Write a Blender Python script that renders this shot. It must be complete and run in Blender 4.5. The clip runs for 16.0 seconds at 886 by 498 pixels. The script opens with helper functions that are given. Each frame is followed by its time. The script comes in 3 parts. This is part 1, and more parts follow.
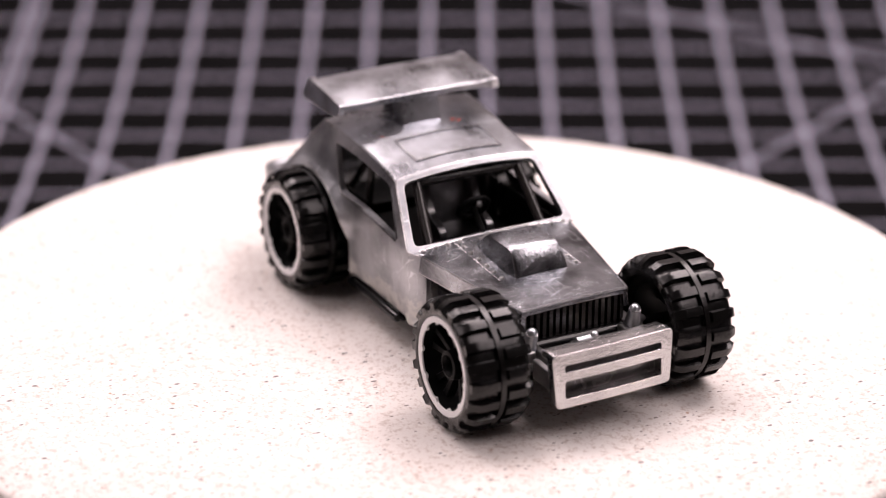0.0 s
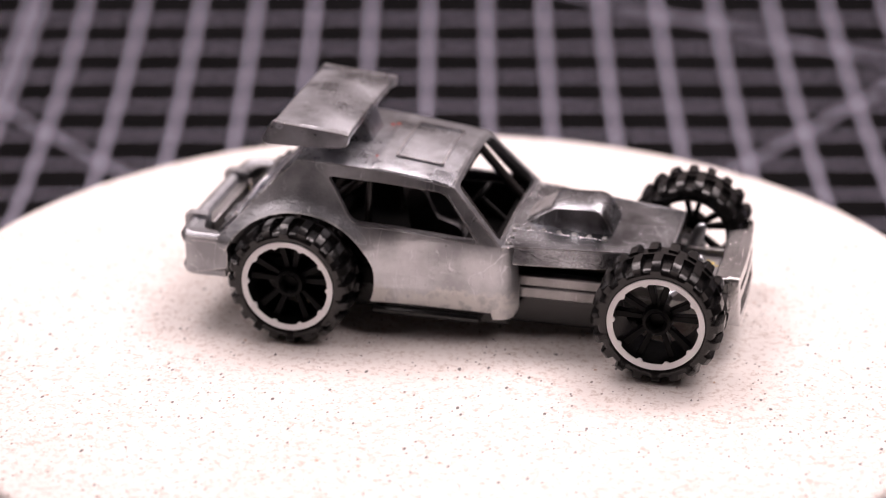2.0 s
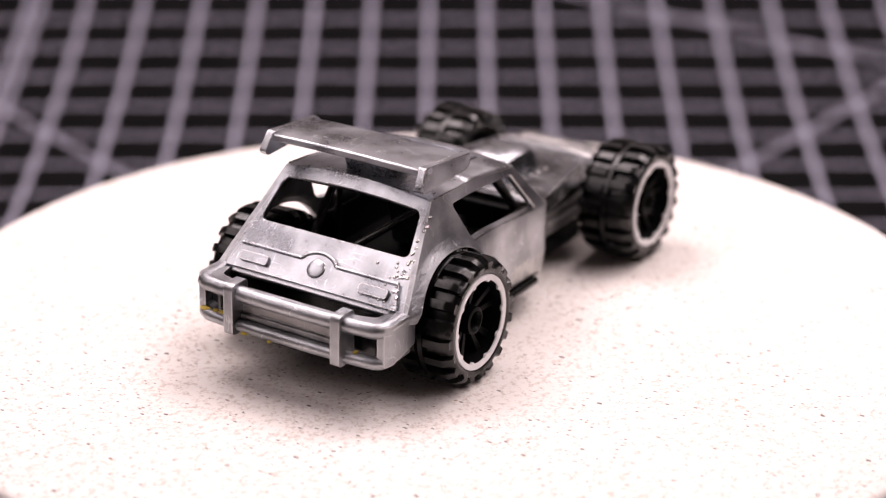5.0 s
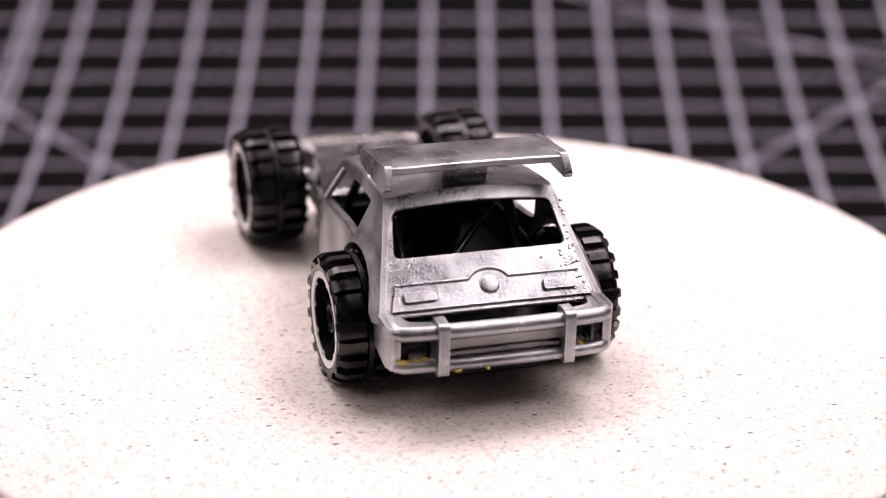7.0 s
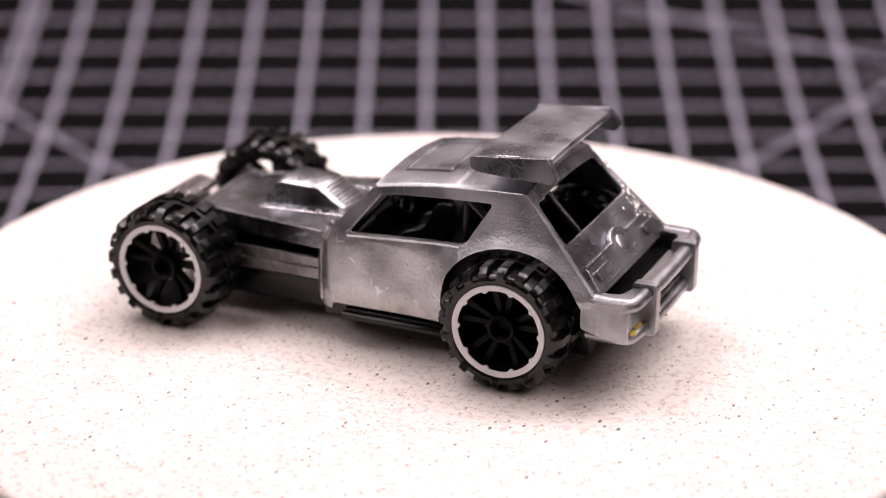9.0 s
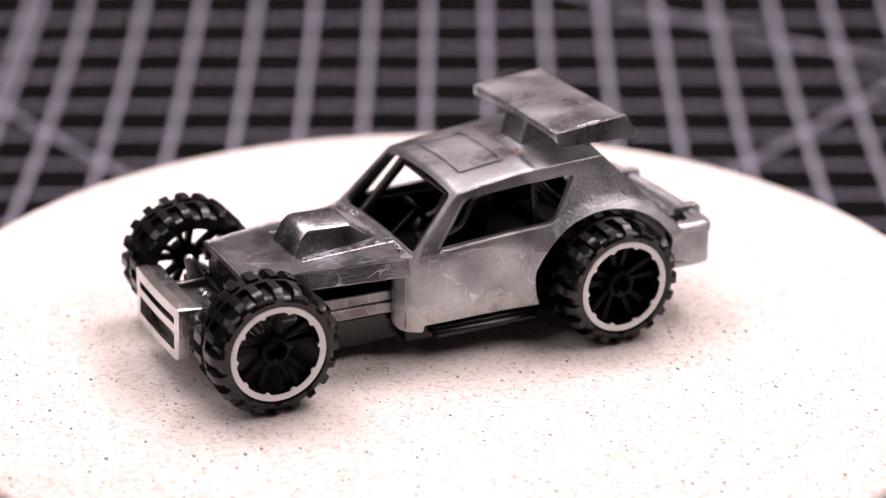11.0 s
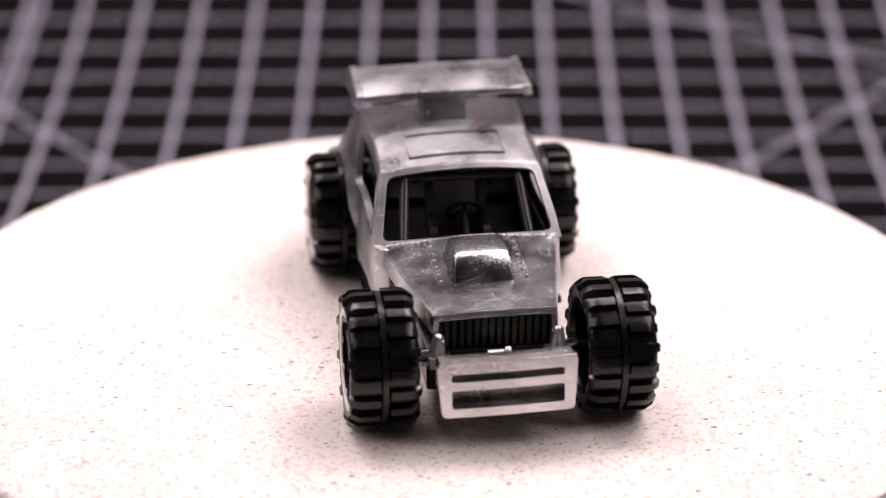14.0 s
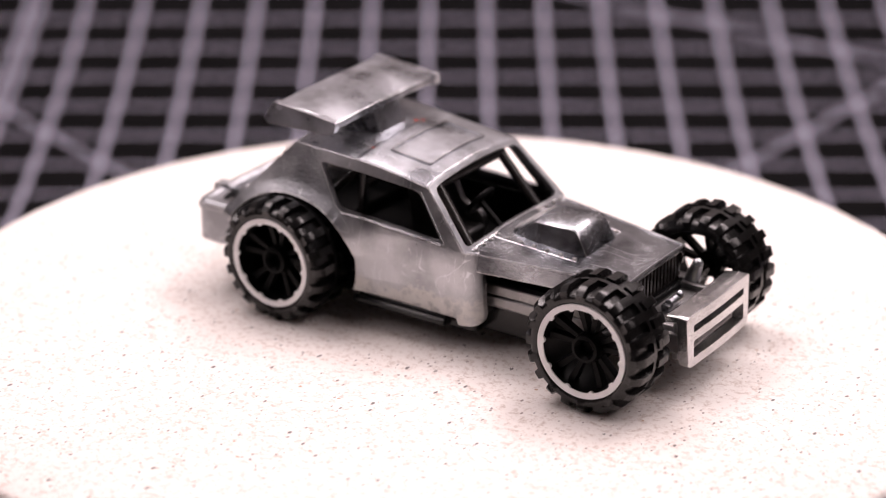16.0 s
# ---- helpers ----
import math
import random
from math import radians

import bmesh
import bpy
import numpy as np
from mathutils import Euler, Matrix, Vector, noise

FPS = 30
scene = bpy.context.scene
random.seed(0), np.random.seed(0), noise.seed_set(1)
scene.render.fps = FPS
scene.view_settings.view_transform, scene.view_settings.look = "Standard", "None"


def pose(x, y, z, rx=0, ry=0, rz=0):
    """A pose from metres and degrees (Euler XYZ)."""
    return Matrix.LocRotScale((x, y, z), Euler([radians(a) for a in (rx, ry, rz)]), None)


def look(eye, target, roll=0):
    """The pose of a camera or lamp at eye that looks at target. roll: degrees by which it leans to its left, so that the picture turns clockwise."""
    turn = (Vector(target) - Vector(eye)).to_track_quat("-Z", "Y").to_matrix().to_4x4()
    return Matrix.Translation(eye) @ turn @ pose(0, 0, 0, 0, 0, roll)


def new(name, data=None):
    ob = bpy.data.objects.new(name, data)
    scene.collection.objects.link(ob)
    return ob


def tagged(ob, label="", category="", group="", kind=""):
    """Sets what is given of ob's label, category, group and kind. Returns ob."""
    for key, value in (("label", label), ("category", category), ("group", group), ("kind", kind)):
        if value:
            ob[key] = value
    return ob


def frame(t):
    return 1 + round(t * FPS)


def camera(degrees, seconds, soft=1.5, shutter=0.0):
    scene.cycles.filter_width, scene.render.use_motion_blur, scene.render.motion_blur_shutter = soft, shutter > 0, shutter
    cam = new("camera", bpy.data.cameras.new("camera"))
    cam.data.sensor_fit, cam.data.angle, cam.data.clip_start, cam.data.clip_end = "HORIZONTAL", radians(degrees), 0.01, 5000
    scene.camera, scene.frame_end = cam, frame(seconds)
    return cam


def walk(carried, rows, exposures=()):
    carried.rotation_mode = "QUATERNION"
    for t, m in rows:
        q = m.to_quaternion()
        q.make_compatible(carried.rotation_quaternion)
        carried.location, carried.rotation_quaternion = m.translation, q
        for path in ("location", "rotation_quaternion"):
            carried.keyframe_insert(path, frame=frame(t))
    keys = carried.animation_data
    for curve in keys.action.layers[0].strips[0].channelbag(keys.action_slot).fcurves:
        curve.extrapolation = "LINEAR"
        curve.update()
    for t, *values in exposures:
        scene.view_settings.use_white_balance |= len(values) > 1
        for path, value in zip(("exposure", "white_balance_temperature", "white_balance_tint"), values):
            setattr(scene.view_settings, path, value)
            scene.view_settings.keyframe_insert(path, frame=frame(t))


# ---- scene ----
# A small die-cast toy buggy turns on a speckled turntable before a black cutting mat.
# Lengths in the building functions are in millimetres.
MM = 0.001
SPIN_START, SPIN_RATE = -62.675, 24.341    # degrees, degrees a second
# the hand-driven table runs slightly unevenly: seconds, degrees ahead
DRIFT = ((0, 0.1), (1, 0.4), (2, 0.2), (3, -0.4), (4, -0.75), (5.2, -0.7), (6.5, -0.35), (7, -0.25), (8, 0.1), (9, 0.15), (10.3, 0.5), (11.5, 0.7), (12.5, 0.45), (13.5, 0.3), (14.5, 0.0), (15, -0.4), (16, -1.0))
CAR_X, CAR_Y = 6.68, 1.96                  # the car's origin on the platter
TABLE_Z, DISC_R = -41.5, 64.14
SHELL_LEAN = Matrix.Translation((0, 0, 7)) @ Matrix.Rotation(radians(1.3), 4, "X") @ Matrix.Translation((0, 0, -7))

# ---- camera ----
cam = camera(23.507, 16.0, soft=1.1)
cam.data.dof.use_dof = True
cam.data.dof.focus_distance = 0.236
cam.data.dof.aperture_fstop = 18.5
EYE = look((0, -0.236378, 0.10653), (0.00024, 0.002922, 0.006682), 0.298)
walk(cam, [(0, EYE), (16.0, EYE)])

# ---- light ----
world = bpy.data.worlds.new("world")
scene.world = world
world.use_nodes = True
world.node_tree.nodes["Background"].inputs[0].default_value = (0.9, 0.92, 1.0, 1)
world.node_tree.nodes["Background"].inputs[1].default_value = 0.01


def softbox(name, eye, target, w, h, watts, color):
    data = bpy.data.lights.new(name, "AREA")
    data.shape, data.size, data.size_y = "RECTANGLE", w, h
    data.energy, data.color = watts, color
    ob = new(name, data)
    ob.matrix_world = look(eye, target)
    return ob


TINT = (1.0, 0.84, 0.852)
softbox("lamp_overhead_right", (0.20, 0.20, 0.48), (0, 0, 0), 0.28, 0.28, 2.9, TINT)
softbox("lamp_overhead_left", (-0.17, 0.19, 0.48), (0, 0, 0), 0.28, 0.28, 2.45, TINT)
softbox("lamp_front", (0.34, -0.10, 0.44), (0, 0, 0.01), 0.28, 0.28, 1.3, TINT)
softbox("lamp_side", (-0.40, -0.12, 0.42), (0, -0.02, 0.0), 0.42, 0.30, 1.0, TINT)
scene.view_settings.exposure = 0.0


# ---- materials ----
class Nodes:
    def __init__(self, name):
        self.m = bpy.data.materials.new(name)
        self.m.use_nodes = True
        self.t = self.m.node_tree
        self.bsdf = self.t.nodes["Principled BSDF"]
        self.co = self.t.nodes.new("ShaderNodeTexCoord").outputs["Object"]

    def node(self, kind, **values):
        n = self.t.nodes.new(kind)
        for key, value in values.items():
            n.inputs[key.replace("_", " ")].default_value = value
        return n

    def link(self, a, b):
        self.t.links.new(a, b)

    def noise(self, scale, detail=4, rough=0.55, co=None):
        n = self.node("ShaderNodeTexNoise", Scale=scale, Detail=detail, Roughness=rough)
        self.link(co or self.co, n.inputs["Vector"])
        return n.outputs["Fac"]

    def ramp(self, fac, stops):
        n = self.t.nodes.new("ShaderNodeValToRGB")
        e = n.color_ramp.elements
        while len(e) < len(stops):
            e.new(0.5)
        for el, (p, c) in zip(e, stops):
            el.position = p
            el.color = (*c, 1) if isinstance(c, tuple) else (c, c, c, 1)
        self.link(fac, n.inputs["Fac"])
        return n.outputs["Color"]

    def mix(self, fac, a, b, mode="MIX"):
        n = self.t.nodes.new("ShaderNodeMix")
        n.data_type, n.blend_type = "RGBA", mode
        for i, v in ((0, fac), (6, a), (7, b)):
            if hasattr(v, "links"):
                self.link(v, n.inputs[i])
            else:
                n.inputs[i].default_value = v if i == 0 else (*v, 1)
        return n.outputs[2]

    def math(self, op, a, b=0.0):
        n = self.t.nodes.new("ShaderNodeMath")
        n.operation = op
        for i, v in enumerate((a, b)):
            if hasattr(v, "links"):
                self.link(v, n.inputs[i])
            else:
                n.inputs[i].default_value = v
        return n.outputs[0]

    def bump(self, height, dist, strength=1.0):
        n = self.node("ShaderNodeBump", Distance=dist, Strength=strength)
        self.link(height, n.inputs["Height"])
        self.link(n.outputs["Normal"], self.bsdf.inputs["Normal"])

    def put(self, key, value):
        if hasattr(value, "links"):
            self.link(value, self.bsdf.inputs[key])
        else:
            self.bsdf.inputs[key].default_value = (*value, 1) if isinstance(value, tuple) else value


def zamac(name, dark, light, r0, r1, reflection_and_skin=False):
    """Bare cast zinc: mottled grey, uneven gloss, pits, hairline scratches and rubbed edges with lamp glints in their
    colour.
    """
    n = Nodes(name)
    big, mid, fine, pit = n.noise(170, 2, 0.45), n.noise(750, 4, 0.6), n.noise(3000, 4, 0.7), n.noise(1500, 2, 0.5)
    wave = n.noise(125, 1, 0.3)
    mottle = n.math("ADD", n.math("MULTIPLY", big, 0.8), n.math("MULTIPLY", mid, 0.2))
    base = n.mix(n.ramp(mottle, [(0.37, 0.0), (0.62, 1.0)]), dark, light)
    pits = n.ramp(pit, [(0.73, 0.0), (0.77, 1.0)])
    base = n.mix(n.math("MULTIPLY", pits, 0.4), base, tuple(c * 0.45 for c in dark))
    rough = n.node("ShaderNodeMapRange", To_Min=r0, To_Max=r1)
    n.link(n.math("ADD", n.math("MULTIPLY", mottle, 0.7), n.math("MULTIPLY", fine, 0.3)), rough.inputs["Value"])
    rough.inputs["From Min"].default_value, rough.inputs["From Max"].default_value = 0.34, 0.66
    rough = rough.outputs[0]
    scratch = None
    for turn, scale in (((0.4, 0.9, 0.2), (2.2, 0.35, 0.35)), ((1.2, -0.5, 1.0), (0.4, 1.9, 0.4))):
        m = n.node("ShaderNodeMapping", Rotation=turn, Scale=scale)
        n.link(n.co, m.inputs["Vector"])
        line = n.math("LESS_THAN", n.math("ABSOLUTE", n.math("SUBTRACT", n.noise(420, 2, 0.4, m.outputs["Vector"]), 0.5)), 0.006)
        scratch = line if scratch is None else n.math("MAXIMUM", scratch, line)
    scratch = n.math("MULTIPLY", scratch, n.ramp(n.noise(300, 3), [(0.50, 0.0), (0.60, 1.0)]))
    base = n.mix(n.math("MULTIPLY", scratch, 0.55), base, tuple(min(1, c * 1.5) for c in light))
    if reflection_and_skin:                          # lit board's reflection painted pale along the lower part of the doors
        xyz = n.t.nodes.new("ShaderNodeSeparateXYZ")
        n.link(n.co, xyz.inputs[0])
        level = n.math("ADD", xyz.outputs[2], n.math("MULTIPLY", n.math("SUBTRACT", big, 0.5), 0.005))
        level = n.math("ADD", level, n.math("MULTIPLY", n.math("SUBTRACT", mid, 0.5), 0.005))
        band = n.ramp(n.math("MULTIPLY", level, 100.0), [(0.64, 1.0), (0.69, 0.0)])
        spots = n.math("MULTIPLY", band, n.ramp(mid, [(0.40, 0.35), (0.52, 1.0)]))
        base = n.mix(n.math("MULTIPLY", spots, 0.75), base, (0.66, 0.65, 0.62))
        rough = n.math("ADD", rough, n.math("MULTIPLY", spots, 0.10))
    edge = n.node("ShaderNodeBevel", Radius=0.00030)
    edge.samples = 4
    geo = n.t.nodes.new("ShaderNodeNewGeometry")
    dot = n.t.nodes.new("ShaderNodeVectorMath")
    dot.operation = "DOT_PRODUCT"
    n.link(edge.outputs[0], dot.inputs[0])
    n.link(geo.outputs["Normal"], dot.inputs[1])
    # edges rubbed, and lightened further in colour to stand for lamp glints
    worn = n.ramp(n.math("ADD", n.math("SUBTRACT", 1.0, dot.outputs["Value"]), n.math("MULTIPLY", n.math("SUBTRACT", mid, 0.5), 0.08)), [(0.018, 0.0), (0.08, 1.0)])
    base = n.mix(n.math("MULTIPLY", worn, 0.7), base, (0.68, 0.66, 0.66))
    n.put("Base Color", base)
    n.put("Metallic", n.math("SUBTRACT", 1.0, n.math("MULTIPLY", spots, 0.5)) if reflection_and_skin else 1.0)
    height = n.math("ADD", n.math("MULTIPLY", mid, 1.0), n.math("MULTIPLY", fine, 0.8))
    height = n.math("SUBTRACT", height, n.math("ADD", n.math("MULTIPLY", pits, 0.6), n.math("MULTIPLY", scratch, 0.3)))
    if reflection_and_skin:                          # coarse casting skin on the rear pillars
        rough = n.math("ADD", rough, n.math("MULTIPLY", n.ramp(n.math("MULTIPLY", xyz.outputs[0], -50.0), [(0.58, 0.0), (0.70, 1.0)]), 0.12))
        skin = n.ramp(n.math("MULTIPLY", xyz.outputs[0], -50.0), [(0.58, 0.0), (0.70, 1.0)])
        height = n.math("ADD", height, n.math("MULTIPLY", n.math("MULTIPLY", n.noise(3000, 2, 0.5), skin), 1.0))
    n.bump(n.math("ADD", height, n.math("MULTIPLY", wave, 3.6)), 0.00006, 0.8)
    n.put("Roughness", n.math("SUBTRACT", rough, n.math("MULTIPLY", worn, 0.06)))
    return n.m


def plain(name, color, rough, metal=0.0, grain=1500, relief=0.00004, spread=0.25, gloss=0.5):
    n = Nodes(name)
    n.put("Specular IOR Level", gloss)
    f = n.noise(grain, 4)
    lo, hi = tuple(c * (1 - spread) for c in color), tuple(min(1, c * (1 + spread)) for c in color)
    n.put("Base Color", n.mix(n.ramp(n.noise(grain * 0.2, 3), [(0.3, 0.0), (0.7, 1.0)]), lo, hi))
    n.put("Metallic", metal)
    r = n.node("ShaderNodeMapRange", To_Min=rough * 0.8, To_Max=min(1, rough * 1.25))
    n.link(f, r.inputs["Value"])
    n.put("Roughness", r.outputs[0])
    n.bump(f, relief, 0.5)
    return n.m


def speckled():
    """Off-white board with dark and tan flecks."""
    n = Nodes("speckled_board")
    cloud, grain = n.noise(60, 4), n.noise(1600, 3, 0.7)
    col = n.mix(n.ramp(cloud, [(0.3, 0.0), (0.7, 1.0)]), (0.735, 0.69, 0.655), (0.80, 0.765, 0.735))
    col = n.mix(n.ramp(grain, [(0.50, 0.0), (0.68, 0.65)]), col, (0.42, 0.325, 0.27))
    turned = n.node("ShaderNodeMapping", Rotation=(0, 0, 0.7), Scale=(1, 0.55, 1))
    n.link(n.co, turned.inputs["Vector"])
    for scale, size, tone, keep in ((760, 0.155, (0.07, 0.06, 0.06), 0.30), (1500, 0.23, (0.18, 0.145, 0.13), 0.40), (420, 0.10, (0.40, 0.24, 0.15), 0.5)):
        v = n.node("ShaderNodeTexVoronoi", Scale=scale)
        n.link(turned.outputs["Vector"] if scale != 420 else n.co, v.inputs["Vector"])
        split = n.t.nodes.new("ShaderNodeSeparateColor")
        n.link(v.outputs["Color"], split.inputs[0])
        keep_it = n.math("GREATER_THAN", split.outputs[0], keep)
        radius = n.math("MULTIPLY", split.outputs[1], size)
        spot = n.math("LESS_THAN", n.math("ADD", v.outputs["Distance"], n.math("MULTIPLY", n.math("SUBTRACT", grain, 0.5), 0.25)), radius)
        col = n.mix(n.math("MULTIPLY", n.math("MULTIPLY", spot, keep_it), 0.85), col, tone)
    n.put("Base Color", col)
    n.put("Roughness", 0.8)
    n.put("Specular IOR Level", 0.25)
    n.bump(grain, 0.00006, 0.6)
    return n.m


def mat_print():
    """Black cutting mat with a half-inch grid and slanted guide lines; the map's u and v are metres on the sheet."""
    n = Nodes("printed_mat")
    uv = n.t.nodes.new("ShaderNodeUVMap")
    uv.uv_map = "sheet"
    xyz = n.t.nodes.new("ShaderNodeSeparateXYZ")
    n.link(uv.outputs["UV"], xyz.inputs[0])
    u, v = xyz.outputs[0], xyz.outputs[1]
    pitch = 0.0127

    def near(value, width):
        return n.math("LESS_THAN", n.math("ABSOLUTE", value), width / 2)

    def every(value, width):
        return n.math("LESS_THAN", n.math("PINGPONG", value, pitch / 2), width / 2)

    ink = n.math("MAXIMUM", every(u, LINE_W), every(v, LINE_W * 0.68))
    for a, b, c in GUIDES:
        d = n.math("ADD", n.math("MULTIPLY", u, a), n.math("MULTIPLY", v, b))
        ink = n.math("MAXIMUM", ink, near(n.math("SUBTRACT", d, c), LINE_W * 0.85))
    grain = n.noise(1500, 4)
    black = n.mix(n.ramp(n.noise(40, 4), [(0.3, 0.0), (0.7, 1.0)]), (0.0026, 0.0025, 0.0027), (0.0048, 0.0045, 0.005))
    n.put("Base Color", n.mix(ink, black, (0.292, 0.284, 0.350)))
    n.put("Roughness", 0.85)
    n.put("Specular IOR Level", 0.03)
    n.bump(grain, 0.00005, 0.5)
    return n.m


LINE_W = 0.0011
GUIDES = ((0.7071, 0.7071, -0.08895), (0.7071, -0.7071, 0.07095), (0.407, 0.914, 0.0294), (1.0, 0.0, -0.0989))
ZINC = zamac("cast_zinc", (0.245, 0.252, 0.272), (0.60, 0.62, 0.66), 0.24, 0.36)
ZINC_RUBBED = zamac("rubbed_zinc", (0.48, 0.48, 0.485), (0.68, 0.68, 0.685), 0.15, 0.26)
ZINC_SIDE = zamac("cast_zinc_reflection", (0.25, 0.256, 0.272), (0.53, 0.54, 0.565), 0.27, 0.42, True)
# rougher zinc, its colour darkened to carry the shade of recessed parts
ZINC_SHADED = zamac("cast_zinc_rough_shaded", (0.14, 0.136, 0.136), (0.32, 0.315, 0.315), 0.32, 0.46)
# glossier, with the hood's reflection of dark surroundings put into the colour
ZINC_HOOD = zamac("dark_reflection_zinc", (0.105, 0.108, 0.118), (0.455, 0.47, 0.50), 0.19, 0.30)
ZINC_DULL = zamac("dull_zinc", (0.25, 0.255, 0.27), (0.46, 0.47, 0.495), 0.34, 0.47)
CAGE = plain("dark_grey_plastic", (0.020, 0.0175, 0.017), 0.24, gloss=0.6)
BLACK = plain("black_plastic", (0.003, 0.003, 0.0033), 0.2, gloss=0.45)
RUBBER = plain("black_tyre_plastic", (0.0022, 0.0021, 0.0022), 0.24, relief=0.00010, gloss=0.42)
RIM = plain("black_rim_plastic", (0.0022, 0.0022, 0.0023), 0.42, gloss=0.10)
WHITE = plain("white_print", (0.80, 0.79, 0.80), 0.5, spread=0.06)
CHROME = plain("worn_chrome", (0.75, 0.74, 0.72), 0.18, 1.0)
YELLOW = plain("yellow_paint_rest", (0.62, 0.46, 0.06), 0.5)
RED = plain("red_paint_rest", (0.55, 0.08, 0.04), 0.5)
BOARD = speckled()
MAT = mat_print()
WALL = plain("painted_wall", (0.27, 0.248, 0.238), 0.85, grain=60)
TABLE = plain("dark_bench", (0.06, 0.05, 0.045), 0.6, grain=80)
SEAT = plain("dull_metal_seat", (0.19, 0.19, 0.195), 0.3, 1.0)
BASE = plain("grey_plastic_base", (0.25, 0.25, 0.25), 0.5)


# ---- mesh tools (millimetres) ----
def part(name, bm, material, parent=None, label="", smooth=40, bevel=0.0, lean=None):
    """Links a bmesh as one mesh object under a thing or a part."""
    if lean is not None:
        bmesh.ops.transform(bm, matrix=lean, verts=bm.verts)
    bmesh.ops.scale(bm, vec=(MM, MM, MM), verts=bm.verts)
    bmesh.ops.recalc_face_normals(bm, faces=bm.faces)
    for f in bm.faces:
        f.smooth = True
    for e in bm.edges:
        e.smooth = len(e.link_faces) == 2 and e.calc_face_angle(0) < radians(smooth)
    me = bpy.data.meshes.new(name)
    bm.to_mesh(me)
    bm.free()
    me.materials.append(material)
    ob = new(name, me)
    if parent is not None:
        ob.parent = parent
    if bevel:
        mod = ob.modifiers.new("edge", "BEVEL")
        mod.width, mod.segments, mod.limit_method, mod.angle_limit = bevel * MM, 2, "ANGLE", radians(35)
        mod.harden_normals = False
    if label:
        tagged(ob, label)
    return ob


def add_box(bm, x0, x1, y0, y1, z0, z1):
    """A box; returns its vertices."""
    r = bmesh.ops.create_cube(bm, size=1)["verts"]
    for v in r:
        v.co = Vector(((x0 + x1) / 2 + v.co.x * (x1 - x0), (y0 + y1) / 2 + v.co.y * (y1 - y0), (z0 + z1) / 2 + v.co.z * (z1 - z0)))
    return r


def add_rod(bm, a, b, r0, r1=None, seg=12):
    a, b = Vector(a), Vector(b)
    d = b - a
    m = Matrix.Translation((a + b) / 2) @ d.to_track_quat("Z", "Y").to_matrix().to_4x4()
    return bmesh.ops.create_cone(bm, cap_ends=True, segments=seg, radius1=r0, radius2=r0 if r1 is None else r1, depth=d.length, matrix=m)["verts"]


def add_dome(bm, centre, axis, r, flat=0.6, seg=12):
    m = Matrix.Translation(centre) @ Vector(axis).to_track_quat("Z", "Y").to_matrix().to_4x4() @ Matrix.Diagonal((1, 1, flat, 1))
    return bmesh.ops.create_uvsphere(bm, u_segments=seg, v_segments=seg // 2, radius=r, matrix=m)["verts"]


def rounded(points, radius, seg=4):
    """The outline with its corners rounded off; radius: one number or one for each corner."""
    out, n = [], len(points)
    for i, p in enumerate(points):
        r = radius[i] if isinstance(radius, (list, tuple)) else radius
        p, a, b = Vector(p), Vector(points[i - 1]), Vector(points[(i + 1) % n])
        if r <= 0:
            out.append(p)
            continue
        da, db = (a - p), (b - p)
        k = min(r, da.length * 0.45, db.length * 0.45)
        s, e = p + da.normalized() * k, p + db.normalized() * k
        for j in range(seg + 1):
            t = j / seg
            out.append(s * (1 - t) ** 2 + p * 2 * t * (1 - t) + e * t * t)
    return out


def sheet(outline, holes, place, thick, cuts=()):
    """A plate with holes: outlines in two coordinates, place(a, b, depth) sets each point, cuts lists lines (axis, value) of extra vertices."""
    bm = bmesh.new()
    edges = []
    for loop in (outline, *holes):
        vs = [bm.verts.new((p[0], p[1], 0)) for p in loop]
        edges += [bm.edges.new((vs[i], vs[(i + 1) % len(vs)])) for i in range(len(vs))]
    bmesh.ops.triangle_fill(bm, use_beauty=True, use_dissolve=False, edges=edges)
    for axis, value in cuts:
        co = (value, 0, 0) if axis == 0 else (0, value, 0)
        no = (1, 0, 0) if axis == 0 else (0, 1, 0)
        bmesh.ops.bisect_plane(bm, geom=bm.verts[:] + bm.edges[:] + bm.faces[:], dist=1e-5, plane_co=co, plane_no=no)
    bm.verts.index_update()
    flat = [(v.co.x, v.co.y) for v in bm.verts]
    faces = [[v.index for v in f.verts] for f in bm.faces]
    rim = [(e.verts[0].index, e.verts[1].index) for e in bm.edges if len(e.link_faces) == 1]
    bm.free()
    bm = bmesh.new()
    top = [bm.verts.new(place(a, b, 0.0)) for a, b in flat]
    low = [bm.verts.new(place(a, b, thick)) for a, b in flat]
    for f in faces:
        bm.faces.new([top[i] for i in f])
        bm.faces.new([low[i] for i in reversed(f)])
    for a, b in rim:
        bm.faces.new((top[a], top[b], low[b], low[a]))
    return bm


